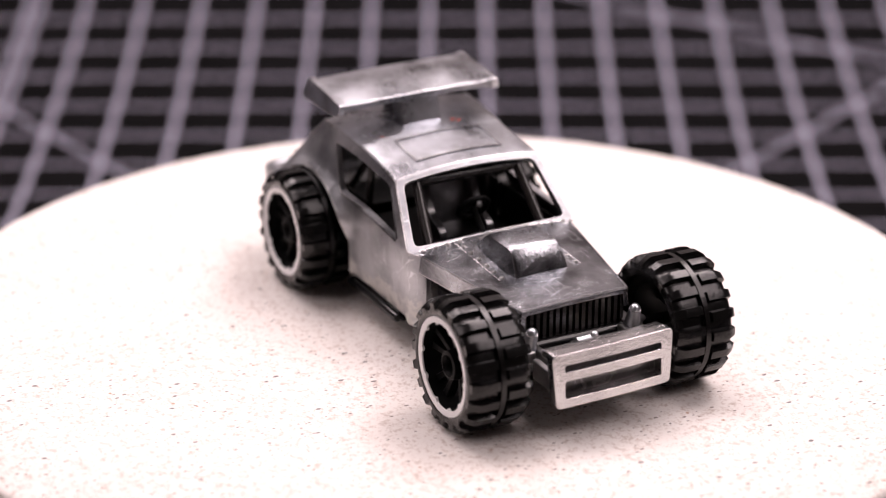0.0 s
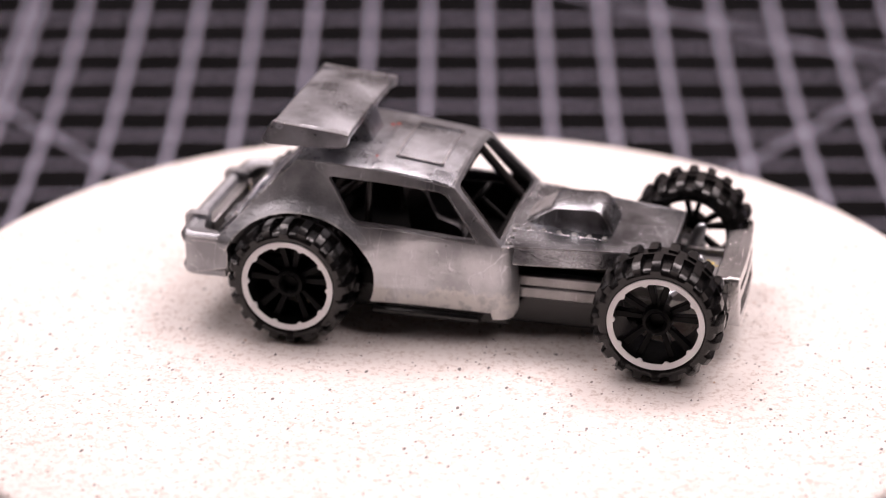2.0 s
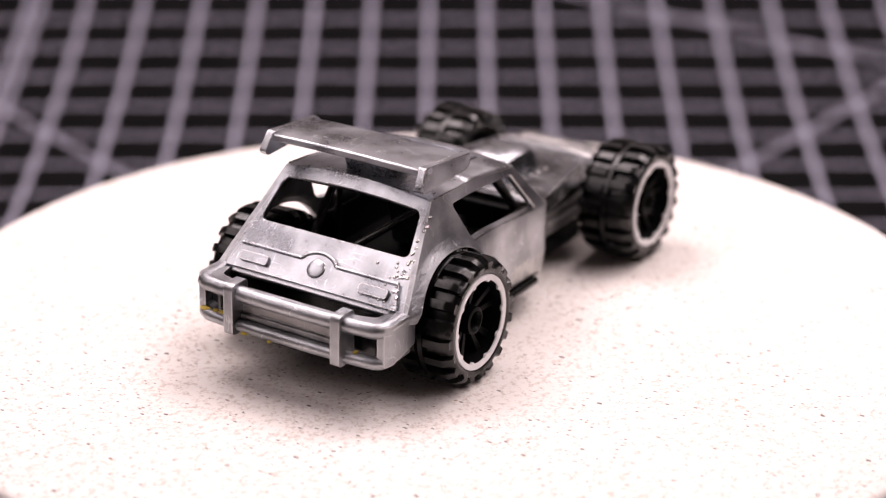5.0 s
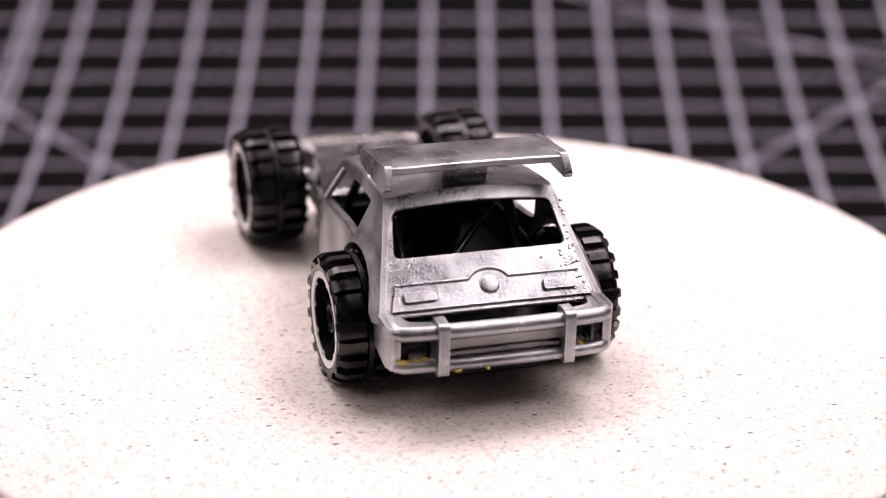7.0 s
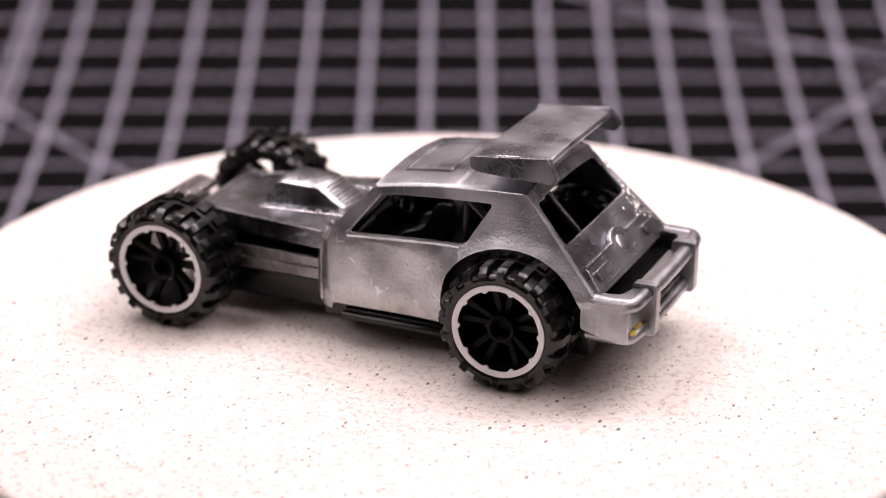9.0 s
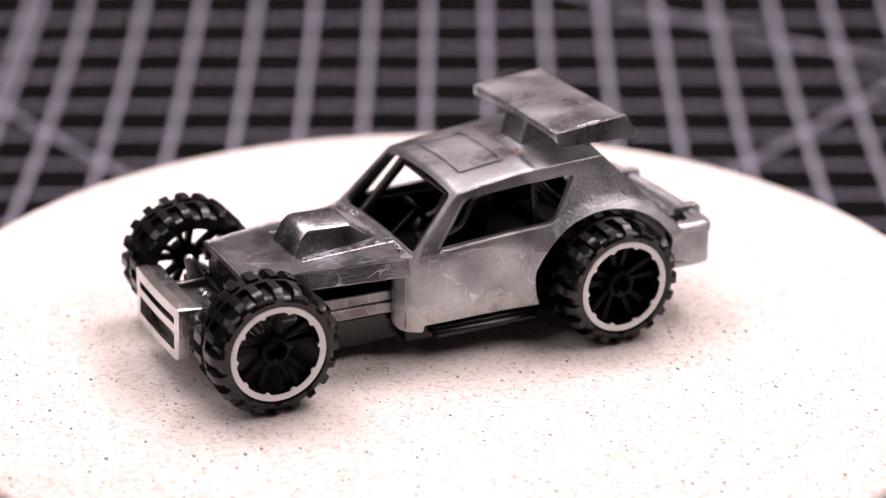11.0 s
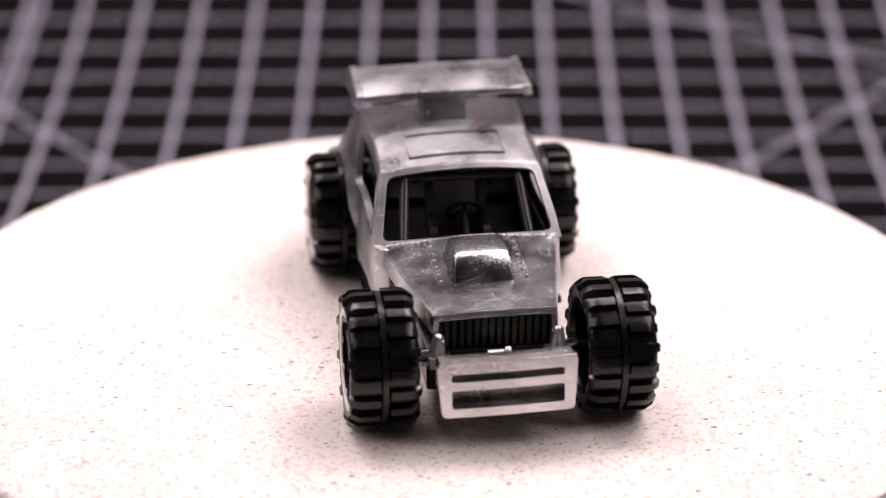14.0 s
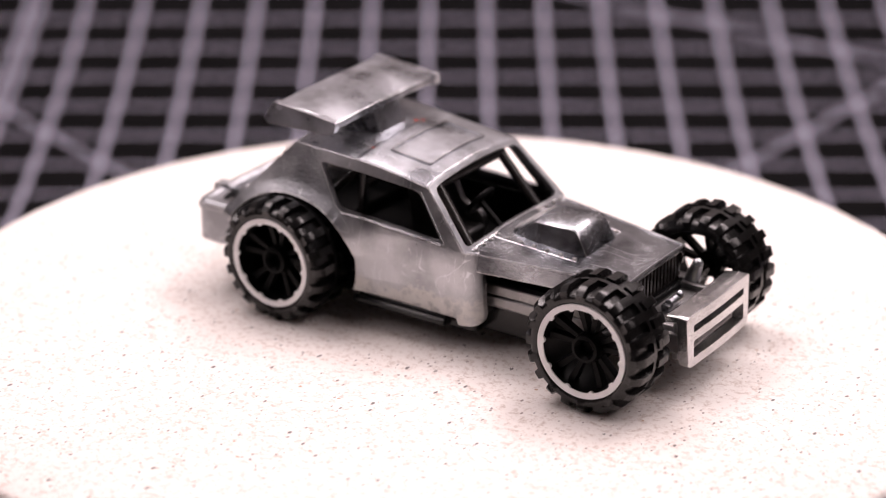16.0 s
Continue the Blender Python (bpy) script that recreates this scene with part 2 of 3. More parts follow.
def grid(us, vs, place, thick):
    """A curved plate over a grid of two coordinates."""
    bm = bmesh.new()
    def layer(d):
        return [[bm.verts.new(place(u, v, d)) for v in vs] for u in us]
    a, b = layer(0.0), layer(thick)
    nu, nv = len(us), len(vs)
    for i in range(nu - 1):
        for j in range(nv - 1):
            bm.faces.new((a[i][j], a[i + 1][j], a[i + 1][j + 1], a[i][j + 1]))
            bm.faces.new((b[i][j], b[i][j + 1], b[i + 1][j + 1], b[i + 1][j]))
    for i in range(nu - 1):
        bm.faces.new((a[i][0], b[i][0], b[i + 1][0], a[i + 1][0]))
        bm.faces.new((a[i][-1], a[i + 1][-1], b[i + 1][-1], b[i][-1]))
    for j in range(nv - 1):
        bm.faces.new((a[0][j], a[0][j + 1], b[0][j + 1], b[0][j]))
        bm.faces.new((a[-1][j], b[-1][j], b[-1][j + 1], a[-1][j + 1]))
    return bm


def spun(profile, seg, closed=True):
    """A ring turned about the y axis from points (radius, y)."""
    bm = bmesh.new()
    rings = []
    for i in range(seg):
        c, s = math.cos(2 * math.pi * i / seg), math.sin(2 * math.pi * i / seg)
        rings.append([bm.verts.new((r * c, y, r * s)) for r, y in profile])
    n = len(profile)
    for i in range(seg):
        p, q = rings[i], rings[(i + 1) % seg]
        for j in range(n if closed else n - 1):
            k = (j + 1) % n
            bm.faces.new((p[j], q[j], q[k], p[k]))
    return bm


def steps(a, b, n):
    return [a + (b - a) * i / n for i in range(n + 1)]


def ease(t):
    t = max(0.0, min(1.0, t))
    return t * t * (3 - 2 * t)


def between(x, table):
    for (x0, y0), (x1, y1) in zip(table, table[1:]):
        if x <= x1:
            return y0 + (y1 - y0) * max(0.0, (x - x0)) / (x1 - x0)
    return table[-1][1]


# ---- setting ----
def block(name, x0, x1, y0, y1, z0, z1, material, label="", category=""):
    bm = bmesh.new()
    add_box(bm, x0, x1, y0, y1, z0, z1)
    ob = part(name, bm, material)
    return tagged(ob, label, category, kind="structure")


def setting():
    block("wall_north", -900, 900, 395, 455, -700, 900, WALL, "plain grey wall behind the workbench", "wall")
    block("wall_south", -900, 900, -1060, -1000, -700, 900, WALL, "plain grey wall", "wall")
    block("wall_east", 900, 960, -1060, 455, -700, 900, WALL, "plain grey wall", "wall")
    block("wall_west", -960, -900, -1060, 455, -700, 900, WALL, "plain grey wall", "wall")
    block("ceiling", -960, 960, -1060, 455, 900, 960, WALL, "plain grey ceiling", "ceiling")
    block("floor", -960, 960, -1060, 455, -760, -700, TABLE, "dark floor", "floor")
    bench = bpy.data.objects.new("workbench", None)
    scene.collection.objects.link(bench)
    bench.location = (0, 0, -0.7)
    tagged(bench, "dark wooden workbench under the cutting mat", "bench")
    bm = bmesh.new()
    add_box(bm, -700, 700, -400, 394, TABLE_Z - 33, TABLE_Z - 3)
    bmesh.ops.translate(bm, vec=(0, 0, 700), verts=bm.verts)
    part("tabletop", bm, TABLE, bench, bevel=1.5)
    for x in (-660, 660):
        for y in (-360, 350):
            bm = bmesh.new()
            add_box(bm, x - 25, x + 25, y - 25, y + 25, 0, 700 + TABLE_Z - 33)
            part("leg", bm, TABLE, bench)


def cutting_mat():
    """A black mat that lies on the bench and curls up against the wall."""
    ys = steps(-330, 100, 10) + steps(100, 378, 56)[1:]
    def rise(y):
        return TABLE_Z + 0.00104 * max(0.0, y - 100) ** 2
    run, arc = 0.0, {}
    for i, y in enumerate(ys):
        if i:
            run += math.hypot(y - ys[i - 1], rise(y) - rise(ys[i - 1]))
        arc[y] = run
    zero = between(203.3, [(y, arc[y]) for y in ys])
    bm = grid(steps(-450, 450, 4), ys, lambda x, y, d: (x, y, rise(y) - d), 2.8)
    uv = bm.loops.layers.uv.new("sheet")
    table = [(y, arc[y]) for y in ys]
    for f in bm.faces:
        for lp in f.loops:
            c = lp.vert.co
            run = between(c.y, table) - zero      # the sheet lies a little askew
            lp[uv].uv = ((c.x - 9.5 - 0.004 * (run + 40)) * MM, (run - 0.010 * (c.x + 75)) * MM)
    ob = part("cutting_mat", bm, MAT)
    tagged(ob, "black cutting mat with white grid lines, far edge curled up", "cutting mat")


def turntable():
    table = new("turntable", None)
    table.location = (0, 0, TABLE_Z * MM)
    tagged(table, "small round turntable with a white speckled top on the mat", "turntable")
    bm = bmesh.new()
    add_rod(bm, (0, 0, 0.05), (0, 0, 26), 46, 44, 64)
    add_rod(bm, (0, 0, 26), (0, 0, -TABLE_Z - 7.5), 12, 12, 32)
    part("base", bm, BASE, table, "grey plastic base", bevel=0.8)
    h = -TABLE_Z
    prof = [(0.0, h), (20, h), (45, h), (DISC_R - 0.9, h), (DISC_R - 0.3, h - 0.3), (DISC_R, h - 0.9), (DISC_R, h - 6.5), (DISC_R - 1, h - 7.4), (0.0, h - 7.4)]
    bm = bmesh.new()
    seg, rings = 256, []
    for r, z in prof:
        rings.append([bm.verts.new((0, 0, z))] if r == 0 else [bm.verts.new((rr * math.cos(2 * math.pi * i / seg), rr * math.sin(2 * math.pi * i / seg), z)) for i in range(seg) for rr in (r + (0.16 * noise.noise((i * 0.35, r * 0.01, 0)) + 0.12 * noise.noise((i * 1.3, 7, z)) if r > 60 else 0),)])
    for p, q in zip(rings, rings[1:]):
        for i in range(seg):
            k = (i + 1) % seg
            if len(p) == 1:
                bm.faces.new((p[0], q[i], q[k]))
            elif len(q) == 1:
                bm.faces.new((p[i], q[0], p[k]))
            else:
                bm.faces.new((p[i], q[i], q[k], p[k]))
    return part("platter", bm, BOARD, table, "off-white speckled round board")


# ---- the toy car: x forward, y to its left, z up ----
ROOF = [(-22.0, 21.12), (-18.0, 20.9), (-12.0, 20.35), (-6.0, 19.6), (-3.4, 19.15)]
HATCH_TOP, HATCH_LOW = Vector((-22.0, 0, 21.15)), Vector((-31.65, 0, 11.05))


def side_y(x, z):
    """Half the body's width at a place on its side."""
    y = 11.2 - 0.14 * max(0.0, 6.8 - z) - 0.03 * max(0.0, min(z, 12.9) - 6.8) - 0.25 * max(0.0, z - 12.9)
    rear = min(12.9, 9.85 + 0.305 * (21.1 - z))
    y += (rear - y) * ease((-9 - x) / 13)
    lip = math.hypot((x + 21.5) / 9.0, (z - 7.4) / 7.95)      # the wheel arch turns outwards
    if x < -12.6 and lip < 1.16:
        y += 0.7 * ease((1.16 - lip) / 0.16) * ease((z - 8) / 4)
    return y


def body_side(car, s):
    arch = [(-21.5 + (9.1 if a < 90 else 9.0) * math.cos(radians(a)), 7.4 + 7.95 * math.sin(radians(a))) for a in steps(160, -20, 22)]
    outline = [(3.3, 3.6), (3.9, 3.75), (4.25, 4.2), (4.4, 4.9), (4.4, 12.2), (4.2, 12.6), (3.6, 12.8), (2.5, 12.95), (-3.3, 19.15)]
    outline += [(x, z) for x, z in reversed(ROOF[:-1])]
    outline += [(-31.65, 11.05), (-31.5, 10.5), (-31.0, 10.3)] + arch + [(-12.9, 4.6), (1.5, 4.45), (1.7, 3.6)]
    hole = rounded([(-18.2, 19.55), (-15.1, 14.35), (-0.35, 13.35), (-4.35, 18.45)], [0.7, 1.0, 0.5, 0.9])
    cuts = [(1, z) for z in (5, 6.4, 6.8, 7.2, 9, 11, 12.9, 14, 15, 15.7, 16.3, 17.2, 18.5)] + [(0, x) for x in (-30, -28.5, -27, -25.5, -22.5, -19.5, -16.5, -13.5, -24, -21, -18, -15, -12, -8, -4, 0, 2.2, 2.8, 3.3, 3.7, 4.1)]
    bm = sheet([Vector(p) for p in outline], [hole], lambda a, b, d: (a, s * (side_y(a, b) - (2.3 if s > 0 else 1.6) * max(0.0, (a - (1.0 if s > 0 else 2.0)) / (3.4 if s > 0 else 2.4)) ** 2 - d), b), 0.75, cuts)
    return part("body_side", bm, ZINC_SIDE, car, bevel=0.22, smooth=44, lean=SHELL_LEAN)


def bead(points, r, n=6):
    """A rounded bead along a line of points."""
    bm = bmesh.new()
    rings = []
    for i, p in enumerate(points):
        p = Vector(p)
        d = (Vector(points[min(i + 1, len(points) - 1)]) - Vector(points[max(i - 1, 0)])).normalized()
        q = d.to_track_quat("Z", "Y").to_matrix()
        rings.append([bm.verts.new(p + q @ Vector((r * math.cos(a), r * math.sin(a), 0))) for a in steps(0, 2 * math.pi, n)[:-1]])
    for a, b in zip(rings, rings[1:]):
        for j in range(n):
            bm.faces.new((a[j], a[(j + 1) % n], b[(j + 1) % n], b[j]))
    bm.faces.new(rings[0])
    bm.faces.new(rings[-1])
    return bm


def beads(car, s):
    """Raised lips along the windows, the roof's edge and the hood's edge."""
    def on_side(x, z):
        return (x, s * (side_y(x, z) - 0.02), z)
    part("window_lip", bead([on_side(x, 14.12 - 0.0678 * (x + 14.6)) for x in steps(-14.6, -0.4, 10)], 0.16), ZINC, car, lean=SHELL_LEAN)
    part("window_lip", bead([on_side(x, 18.55 - 5.1 * (x + 4.2) / 4.0) for x in steps(-4.2, -0.2, 6)], 0.14), ZINC, car, lean=SHELL_LEAN)
    part("roof_gutter", bead([(x, s * (side_y(x, between(x, ROOF)) - 0.05), between(x, ROOF) - 0.02) for x in steps(-21.5, -3.5, 14)], 0.13), ZINC, car, lean=SHELL_LEAN)
    if s > 0:
        part("hood_lip", bead([(21.55, y, hood_z(21.55, y) + 0.03 + 0.05 * noise.noise((y, 3, 1))) for y in steps(-6.6, 6.6, 20)], 0.15), ZINC, car, lean=SHELL_LEAN)
    part("hood_lip", bead([(x, s * hood_half(x), hood_z(x, hood_half(x)) + 0.02 + 0.05 * noise.noise((x, s, 0))) for x in steps(3.4, 21.4, 24)], 0.11), ZINC, car, lean=SHELL_LEAN)


def roof_z(x, y):
    return between(x, ROOF) + 0.75 * (1 - (y / 9.4) ** 2)


def roof(car):
    def at(x, y, d):
        edge = side_y(x, between(x, ROOF)) - 0.02
        yy = y * edge / 9.4
        return (x, yy, roof_z(x, yy) + 0.02 + 0.2 * ease((x + 13.6) / 0.6) - 0.05 * max(0.0, (abs(y) - 8.4) / 1.0) ** 2 - d)
    ob = part("roof", grid(steps(-22.2, -13.8, 7) + [-13.6, -13.3, -13.0] + steps(-12.6, -3.35, 8), [-9.4, -9.1, -8.6] + steps(-7.8, 7.8, 12) + [8.6, 9.1, 9.4], at, 0.75), ZINC, car, bevel=0.2, lean=SHELL_LEAN)
    bm = bmesh.new()
    for x0, x1, y0, y1 in ((-11.1, -5.4, -5.75, -5.5), (-11.1, -5.4, 5.5, 5.75), (-5.65, -5.4, -5.5, 5.5), (-11.1, -10.85, -5.5, 5.5)):
        n = 8
        for i in range(n):
            a, b = y0 + (y1 - y0) * i / n, y0 + (y1 - y0) * (i + 1) / n
            z = roof_z((x0 + x1) / 2, (a + b) / 2)
            for v in add_box(bm, x0, x1, a, b, z - 0.2, z):
                v.co.z = roof_z(v.co.x, v.co.y) + (0.46 if v.co.z > z - 0.1 else -0.1)
    part("sunroof_ridge", bm, ZINC, ob, lean=SHELL_LEAN)
    bm = bmesh.new()
    for x, y in ((-13.2, -6.2), (-14.0, 3.6), (-13.4, 4.2)):
        add_dome(bm, (x, y, roof_z(x, y) + 0.1), (0, 0, 1), 0.25, 0.3, 8)
    part("paint_rest", bm, RED, ob, "specks of old red paint", lean=SHELL_LEAN)


def windshield(car):
    low, top = Vector((2.6, 0, 12.9)), Vector((-3.35, 0, 19.25))
    d = (top - low)
    length, d = d.length, d.normalized()
    nrm = Vector((d.z, 0, -d.x))
    def at(y, s, k):
        return low + d * s + Vector((0, y, 0.8 * max(0.0, 1 - (y / 9.4) ** 2) * max(0.0, s) / length)) - nrm * k + nrm * 0.06
    outline = [(-10.9, -0.4), (10.9, -0.4), (9.35, length), (-9.35, length)]
    hole = rounded([(-9.95, 0.35), (9.95, 0.35), (8.6, length - 0.6), (-8.6, length - 0.6)], 0.9)
    part("windshield_frame", sheet([Vector(p) for p in outline], [hole], at, 0.7, [(0, y) for y in (-7, -4.5, -2, 0, 2, 4.5, 7)]), ZINC_DULL, car, bevel=0.18, lean=SHELL_LEAN)


def hatch(car):
    d = (HATCH_LOW - HATCH_TOP)
    length, d = d.length, d.normalized()
    nrm = Vector((d.z, 0, -d.x))          # outward: back and up
    if nrm.z < 0:
        nrm = -nrm
    def at(y, s, k):
        return HATCH_TOP + d * s + Vector((0, y, 0.75 * max(0.0, 1 - (y / 9.6) ** 2) * max(0.0, 1 - s / 6.0))) - nrm * (k - 0.08 + 0.035 * abs(y) ** 1.2 * 0.2)
    def width(s):
        p = HATCH_TOP + d * s
        return side_y(p.x, p.z) + 0.02
    outline = [(-width(s), s) for s in steps(0, length, 6)] + [(width(s), s) for s in reversed(steps(0, length, 6))]
    hole = rounded([(-9.1, 1.6), (-9.95, 7.1), (9.95, 7.1), (9.1, 1.6)], 0.8)
    ob = part("hatch", sheet([Vector(p) for p in outline], [hole], at, 0.8, [(1, 8), (1, 10), (1, 12)] + [(0, y) for y in (-7, -4.5, -2, 0, 2, 4.5, 7)]), ZINC, car, bevel=0.15, lean=SHELL_LEAN)
    bow = [(2.5 * math.cos(radians(a)), 11.1 - 1.75 * math.sin(radians(a))) for a in steps(158, 22, 10)]
    line = [(-10.5, 10.45), (-3.1, 10.45)] + bow + [(3.1, 10.45), (10.5, 10.45), (11.5, 13.45), (-11.5, 13.45)]
    panel = sheet([Vector(p) for p in line], [], lambda a, b, k: at(a, b, k - 0.45), 0.6, [(0, y) for y in (-7, -4.5, 4.5, 7)] + [(1, 12)])
    part("moulding", panel, ZINC, ob, "raised lower panel that bows over the badge", bevel=0.14, lean=SHELL_LEAN)
    bm = bmesh.new()
    for a, b in zip(line[:-2], line[1:-2]):
        add_rod(bm, at(a[0], a[1], -0.38), at(b[0], b[1], -0.38), 0.27, seg=8)
    part("moulding_bead", bm, ZINC, ob, smooth=60, lean=SHELL_LEAN)
    for y in (-8.0, 8.0):
        bm = sheet(rounded([(y - 1.9, 11.4), (y + 1.9, 11.4), (y + 1.9, 12.6), (y - 1.9, 12.6)], 0.3), [], lambda a, b, k: at(a, b, k - 0.9), 0.6)
        part("tail_light", bm, ZINC, ob, bevel=0.2, lean=SHELL_LEAN)
    bm = bmesh.new()
    centre = at(0, 11.25, -0.45)
    add_dome(bm, centre, nrm, 1.15, 0.18, 24)
    part("badge", bm, ZINC, ob, "round domed badge", lean=SHELL_LEAN)
    bm = bmesh.new()                      # beads of metal left by the casting
    rng = random.Random(8)
    for i in range(46):
        y, q = -11.0 + abs(rng.gauss(0, 1.7)), rng.uniform(7.4, 12.9)
        if i % 4 == 0:
            y, q = -10.5 + rng.uniform(-0.3, 0.3), rng.uniform(1.5, 7.5)
        add_dome(bm, at(y, q, -0.02 if q < 10.4 else -0.46), nrm, rng.uniform(0.10, 0.25), rng.uniform(0.22, 0.42), 8)
    tagged(part("casting_spatter", bm, CHROME, ob, "small bright casting spatter", lean=SHELL_LEAN), kind="stuff")


def hood_half(x):
    return 10.3 + (6.65 - 10.3) * (x - 2.0) / 19.6


def hood_z(x, y):
    return 12.75 - 0.035 * (x - 2) + (0.45 - 0.016 * (x - 2)) * (1 - (y / hood_half(x)) ** 2)


def hood(car):
    def at(x, v, k):
        h = hood_half(x)
        if abs(v) <= 1:
            return (x, v * h * (1 - 0.02 * (k > 0)), hood_z(x, v * h) - k)
        drop = (abs(v) - 1) * 2.1
        return (x, math.copysign(h + 0.10 * drop - (0.6 if k else 0), v), hood_z(x, h) - drop - (0 if not k else 0.05))
    ob = part("hood", grid(steps(2.0, 21.6, 12), [-2, -1.5, -1.04] + steps(-1, 1, 12) + [1.04, 1.5, 2], at, 0.6), ZINC_HOOD, car, bevel=0.12, smooth=50, lean=SHELL_LEAN)
    # scoop with a louvred back slope
    rows = [(3.8, 2.9, 12.95), (7.0, 2.9, 15.05), (7.5, 2.9, 15.3), (11.9, 2.95, 15.42), (12.6, 2.95, 15.28), (13.1, 2.98, 14.9), (13.5, 3.03, 14.25), (14.4, 3.2, 12.6)]
    bm = bmesh.new()
    sec = []
    for x, w, z in rows:
        g = max(0.0, z - hood_z(x, 0)) * 0.26
        zb = hood_z(x, 4) - 0.3
        pts = [(-w - g - 0.15, zb), (-w - 0.12, z - 0.22), (-w + 0.18, z), (0, z + 0.06), (w - 0.18, z), (w + 0.12, z - 0.22), (w + g + 0.15, zb)]
        sec.append([bm.verts.new((x, y, q)) for y, q in pts])
    for p, q in zip(sec, sec[1:]):
        for j in range(6):
            bm.faces.new((p[j], p[j + 1], q[j + 1], q[j]))
    bm.faces.new(sec[0])
    bm.faces.new(list(reversed(sec[-1])))
    scoop = part("scoop", bm, ZINC_HOOD, ob, bevel=0.3, smooth=38, lean=SHELL_LEAN)
    for i in range(7):
        bm = bmesh.new()
        x = 4.0 + i * 0.42
        z = 12.95 + (x - 3.8) * 0.65
        add_box(bm, x, x + 0.2, -2.4, 2.4, z, z + 0.38)
        part("louvre", bm, ZINC_SHADED, scoop, lean=SHELL_LEAN)
    spots = [(3.2, y) for y in (-9.2, -7.6, -6.0, -4.5, 4.5, 6.0, 7.6, 9.2)] + [(x, s * 4.75) for x in (4.6, 6.4, 8.2, 10.0, 11.8, 13.6) for s in (-1, 1)]
    rivet = None
    for x, y in spots:
        if rivet is None:
            bm = bmesh.new()
            add_dome(bm, (0, 0, 0), (0, 0, 1), 0.33, 0.9, 8)
            rivet = part("rivet", bm, ZINC_SHADED, ob)
            mesh = rivet.data
        else:
            rivet = new("rivet", mesh)
            rivet.parent = ob
        rivet.matrix_local = Matrix.Translation(SHELL_LEAN @ Vector((x, y, hood_z(x, y) + 0.02)) * MM)
    bm = bmesh.new()                      # low ridges beside the scoop
    for s in (-1, 1):
        for a, b in zip(steps(2.6, 14.0, 8), steps(2.6, 14.0, 8)[1:]):
            add_rod(bm, (a, s * 5.15, hood_z(a, 5.15)), (b, s * 5.15, hood_z(b, 5.15)), 0.07, seg=6)
        add_rod(bm, (2.7, s * 4, hood_z(2.7, 4)), (2.7, s * 9.9, hood_z(2.7, 9.9)), 0.09, seg=6)
    part("panel_ridge", bm, ZINC, ob, lean=SHELL_LEAN)


def wing(car):
    def at(x, y, k):
        f = (x + 24.7) / 9.1
        return (x, y, 25.55 - 0.8 * f + 0.35 * math.sin(math.pi * f) + 0.15 * (1 - (y / 10) ** 2) - k)
    ob = part("rear_wing", grid(steps(-24.7, -15.6, 8), steps(-10.2, 10.2, 8), at, 0.85), ZINC, car, bevel=0.2, lean=SHELL_LEAN)
    for s in (-1, 1):
        outline = rounded([(-15.35, 24.95), (-24.6, 25.9), (-25.9, 23.7), (-25.3, 23.1), (-16.6, 23.3), (-15.5, 23.7)], [0.3, 0.3, 0.5, 0.4, 0.4, 0.4])
        bm = sheet(outline, [], lambda a, b, d: (a, s * (10.65 - d + 0.25 * (25.2 - b) * 0.5), b), 0.85)
        part("end_plate", bm, ZINC, ob, bevel=0.18, lean=SHELL_LEAN)
    bm = sheet([Vector(p) for p in ((-15.9, 24.6), (-21.5, 25.1), (-20.2, 21.0), (-14.6, 20.6))], [], lambda a, b, d: (a, 2.6 - d, b), 5.2)
    part("pylon", bm, ZINC, ob, bevel=0.2, lean=SHELL_LEAN)


